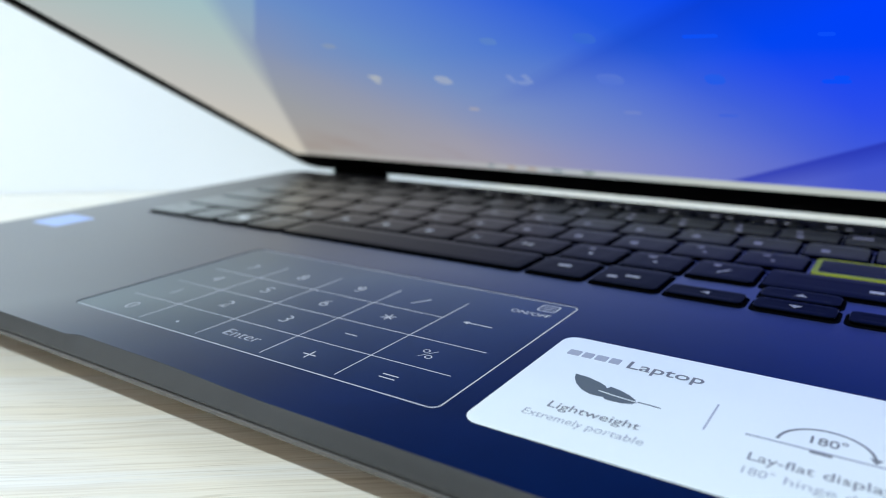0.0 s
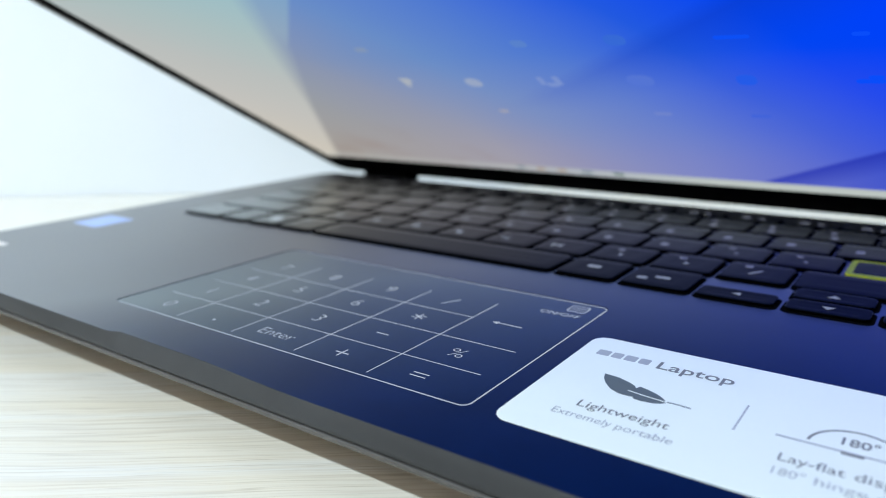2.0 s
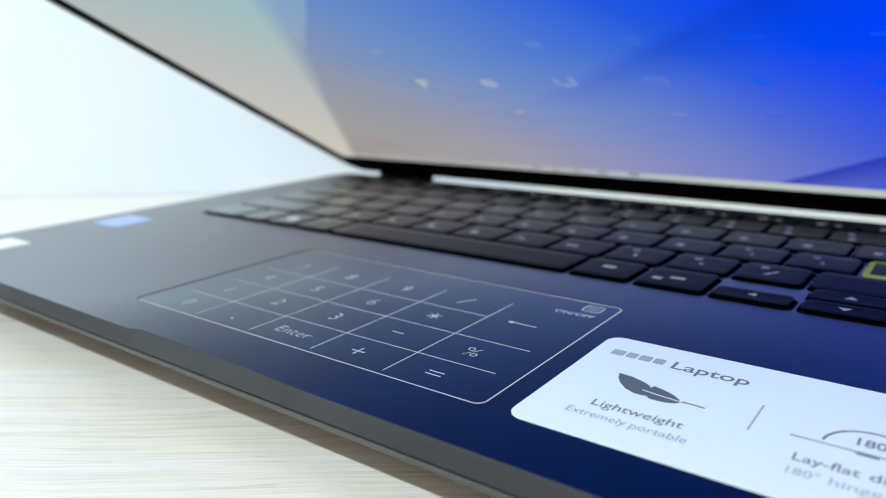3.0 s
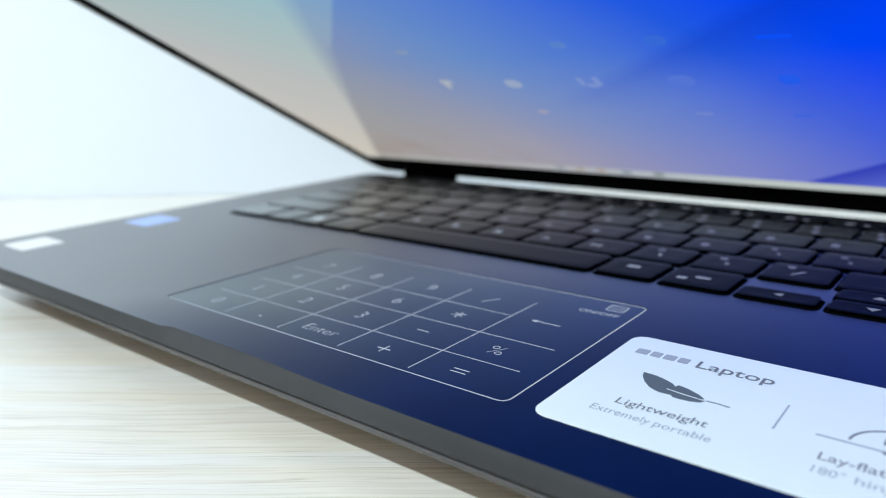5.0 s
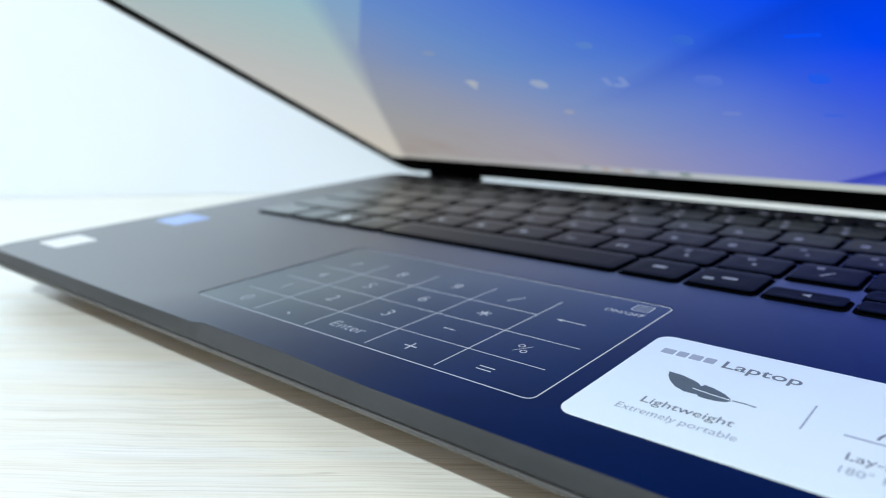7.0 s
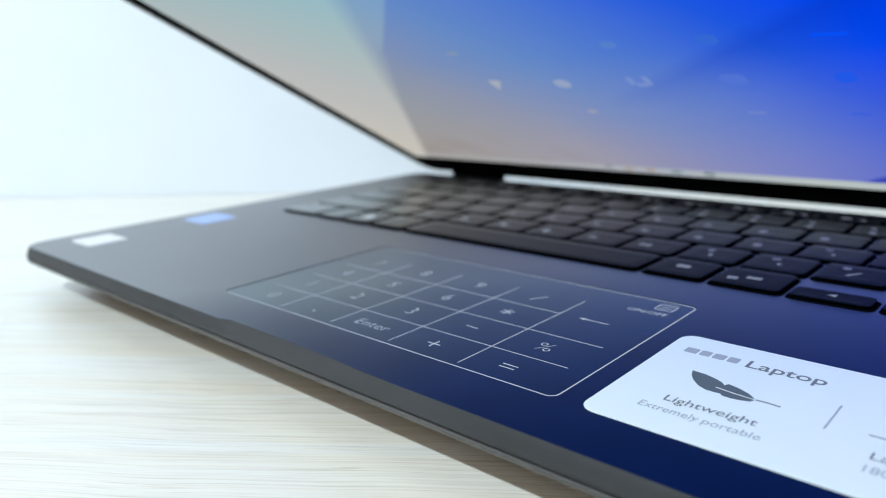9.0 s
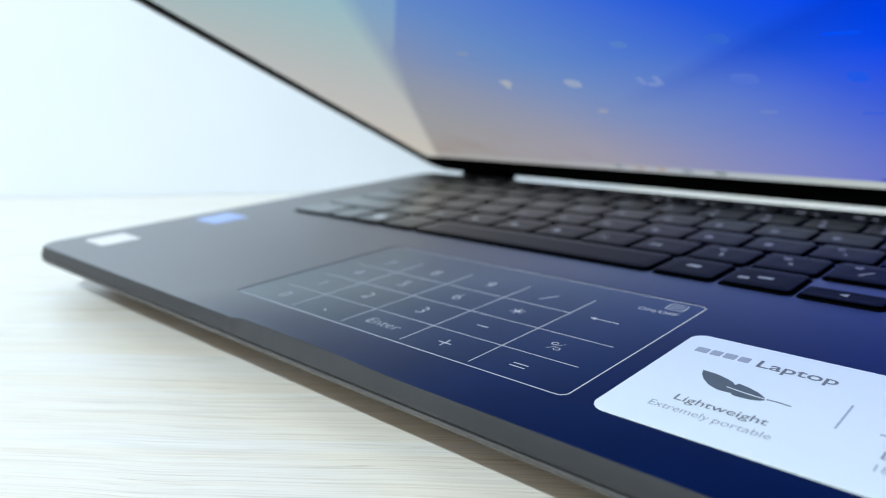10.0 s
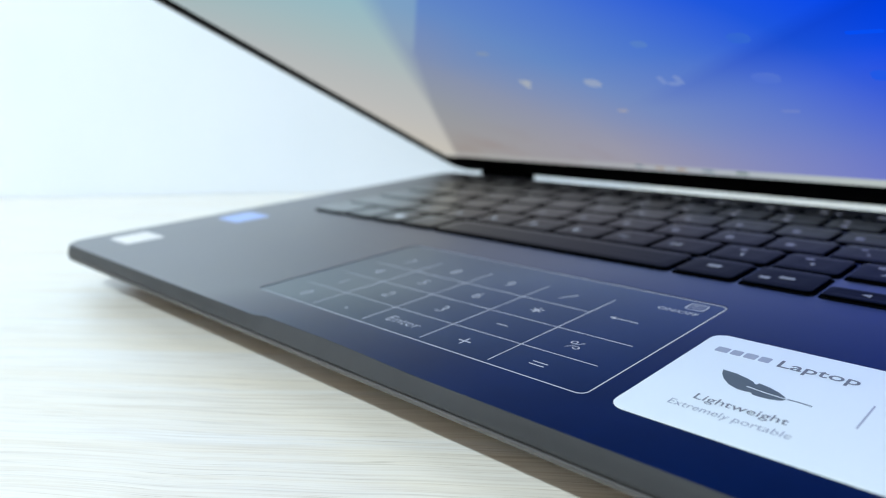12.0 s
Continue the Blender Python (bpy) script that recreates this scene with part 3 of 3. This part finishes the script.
# stickers on the palm rest
def build_stickers():
    z = DECK
    card = part("sticker", slab(11.66, -0.06, 22.6, 4.42, z + 0.001, z + 0.014, 0.32, 0.004), M_STICKER, laptop, "glossy white feature sticker with grey icons and words")
    z += 0.014
    x = 12.03  # a maker's name, as four plain bars
    for w in (0.27, 0.22, 0.25, 0.22):
        part("name_bar", slab(x, 3.45, x + w, 3.72, z, z + 0.004, 0.04, 0.001, 3), M_INK_PALE, card)
        x += w + 0.05
    letters("Laptop", 13.31, 3.40, 1.46, 0.36, z, M_INK, card, 0.010)
    letters("Lightweight", 12.71, 1.11, 1.62, 0.25, z, M_INK, card, 0.002)
    letters("Extremely", 12.44, 0.67, 1.08, 0.22, z, M_INK_PALE, card, -0.004)
    letters("portable", 13.60, 0.67, 0.94, 0.22, z, M_INK_PALE, card, -0.004)
    # a feather
    blade = [(12.60, 2.63), (12.88, 2.60), (13.14, 2.50), (13.27, 2.42), (13.34, 2.33), (13.38, 2.43), (13.58, 2.37), (13.80, 2.26), (13.94, 2.14), (13.99, 2.05),
             (13.93, 1.96), (13.78, 1.90), (13.60, 1.88), (13.46, 1.89), (13.41, 1.96), (13.30, 1.945), (13.16, 1.95), (12.96, 2.05), (12.78, 2.24), (12.66, 2.44)]
    part("feather", shape(blade[::-1], z), M_LEAF, card)
    part("feather", stroke([(14.0, 2.08), (14.20, 2.085), (14.42, 2.06)], 0.035, z), M_LEAF, card)
    part("feather_quill", stroke([(13.25, 2.16), (13.60, 2.10), (13.99, 2.065)], 0.022, z + 0.004), M_STICKER, card)
    part("divider", stroke([(15.21, 1.70), (15.21, 2.74)], 0.032, z), M_INK_PALE, card)
    # the opened-flat icon
    part("flat_laptop", stroke([(15.81, 1.92), (17.95, 1.92)], 0.05, z), M_INK_PALE, card)
    part("flat_laptop", slab(16.74, 1.83, 17.06, 1.91, z, z + 0.005, 0.02, 0.001, 2), M_INK, card)
    arc = [(16.94 - 0.68 * math.cos(radians(a)), 2.0 + 0.68 * math.sin(radians(a))) for a in range(3, 176, 6)]
    part("arc", stroke(arc, 0.045, z), M_INK, card)
    part("arrow_head", shape([(17.53, 2.13), (17.71, 2.13), (17.62, 1.97)][::-1], z), M_INK, card)
    letters("180\u00b0", 16.71, 2.15, 0.52, 0.26, z, M_INK, card, 0.012)
    letters("Lay-flat", 15.99, 1.13, 0.90, 0.25, z, M_INK, card, 0.002)
    letters("display", 17.01, 1.13, 0.90, 0.25, z, M_INK, card, 0.002)
    letters("180\u00b0", 15.99, 0.70, 0.44, 0.22, z, M_INK_PALE, card, -0.004)
    letters("hinge", 16.56, 0.70, 0.66, 0.22, z, M_INK_PALE, card, -0.004)
    letters("de", 17.33, 0.70, 0.28, 0.22, z, M_INK_PALE, card, -0.004)
    part("sticker", slab(-11.05, 0.0, -9.35, 1.50, DECK + 0.001, DECK + 0.012, 0.15, 0.003), M_STICKER_SMALL, laptop, "small white sticker by the palm rest corner")
    part("sticker", slab(-11.05, 4.65, -9.35, 6.30, DECK + 0.001, DECK + 0.012, 0.12, 0.003), M_STICKER_BLUE, laptop, "small pale blue sticker on the palm rest")


build_stickers()

# ---------------------------------------------------------------- lid and screen (x along, y up the lid, z out of the screen)
LID_ANGLE, LID_Y, LID_Z = 27.5, 21.1, 1.94
ca, sa = math.cos(radians(LID_ANGLE)), math.sin(radians(LID_ANGLE))
LID = Matrix(((1, 0, 0, 0), (0, -ca, -sa, LID_Y * CM), (0, sa, -ca, LID_Z * CM), (0, 0, 0, 1)))
SCREEN = (-11.12, 2.10, 22.25, 20.8)


def build_lid():
    outer = (LEFT - 0.36, -0.22, RIGHT + 0.36, 22.1)
    x0, y0, x1, y1 = outer
    shell = part("lid", stack([(rounded(x0 + 0.3, y0 + 0.3, x1 - 0.3, y1 - 0.3, 0.6), -0.62), (rounded(x0 + 0.06, y0 + 0.06, x1 - 0.06, y1 - 0.06, 0.8), -0.52),
                               (outer_ring := rounded(x0, y0, x1, y1, 0.8), -0.30), (outer_ring, -0.04), (rounded(x0 + 0.04, y0 + 0.04, x1 - 0.04, y1 - 0.04, 0.76), 0.0)]),
                 M_LID, laptop, "dark lid leaning low over the keyboard", at=LID)
    bm = bmesh.new()
    a = [ring(bm, rounded(x0 + 0.52 + e, y0 + 0.08 + e, x1 - 0.52 - e, y1 - 0.40 - e, 0.55), z) for e, z in ((0.0, 0.002), (0.0, 0.05), (0.04, 0.07))]
    b = [ring(bm, rounded(*SCREEN[:2], *SCREEN[2:], 0.06), z) for z in (0.07, 0.004)]
    for p, q in ((a[0], a[1]), (a[1], a[2]), (a[2], b[0]), (b[0], b[1])):
        bridge(bm, p, q)
    part("bezel", bm, M_BEZEL, shell, "matte black screen bezel")
    sx0, sy0, sx1, sy1 = SCREEN
    glass = part("screen", slab(sx0 - 0.02, sy0 - 0.02, sx1 + 0.02, sy1 + 0.02, 0.006, 0.03, 0.05, 0.002, 2), M_SCREEN, shell, "lit screen with a blue and beige wallpaper")
    icons = [(1.05, 11.15, 0.22, 0.70, 0), (1.26, 11.30, 0.30, 0.36, 0), (3.95, 11.12, 0.62, 0.62, 1), (6.56, 11.22, 0.20, 0.56, 2), (6.86, 10.95, 0.40, 0.26, 2), (7.12, 11.22, 0.22, 0.62, 2),
             (9.78, 11.20, 0.80, 0.70, 3), (12.71, 11.22, 0.52, 0.60, 4), (15.60, 11.12, 0.66, 0.24, 5), (15.72, 11.34, 0.34, 0.20, 5)]
    icons += [(0.90, 13.58, 0.52, 0.30, 12), (6.92, 13.58, 0.50, 0.40, 11), (9.82, 13.58, 0.60, 0.56, 9), (12.76, 13.52, 0.84, 0.18, 10), (15.49, 13.46, 0.36, 0.18, 5)]
    icons += [(3.92, 8.82, 0.40, 0.24, 13), (9.79, 8.88, 0.56, 0.20, 14), (12.69, 8.86, 0.56, 0.18, 15)]
    icons += [(1.50, 2.62, 0.40, 0.36, 8), (2.48, 2.55, 0.42, 0.34, 7), (3.50, 2.55, 0.46, 0.34, 7), (4.69, 2.55, 0.52, 0.38, 8), (6.12, 2.58, 0.50, 0.38, 6)]
    for x, y, w, h, m in icons:
        part("icon", slab(x - w / 2, y - h / 2, x + w / 2, y + h / 2, 0.031, 0.035, min(w, h) * 0.4, 0.002, 3), M_ICONS[m], shell)
    return shell


build_lid()


def barrel(x0, x1, y, z, r):
    bm = bmesh.new()
    rings = []
    for x, k in ((x0, 0.92), (x0 + 0.05, 1.0), (x1 - 0.05, 1.0), (x1, 0.92)):
        rings.append([bm.verts.new((x, y + r * k * math.cos(radians(a)), z + r * k * math.sin(radians(a)))) for a in range(0, 360, 18)])
    for a, b in zip(rings, rings[1:]):
        bridge(bm, a, b)
    bm.faces.new(rings[0][::-1]), bm.faces.new(rings[-1])
    bmesh.ops.recalc_face_normals(bm, faces=bm.faces)
    return bm


for hx0, hx1 in ((-9.35, -6.35), (17.65, 20.65)):
    part("hinge", barrel(hx0, hx1, 20.72, 1.62, 0.60), M_BLACK, laptop, "black barrel hinge")
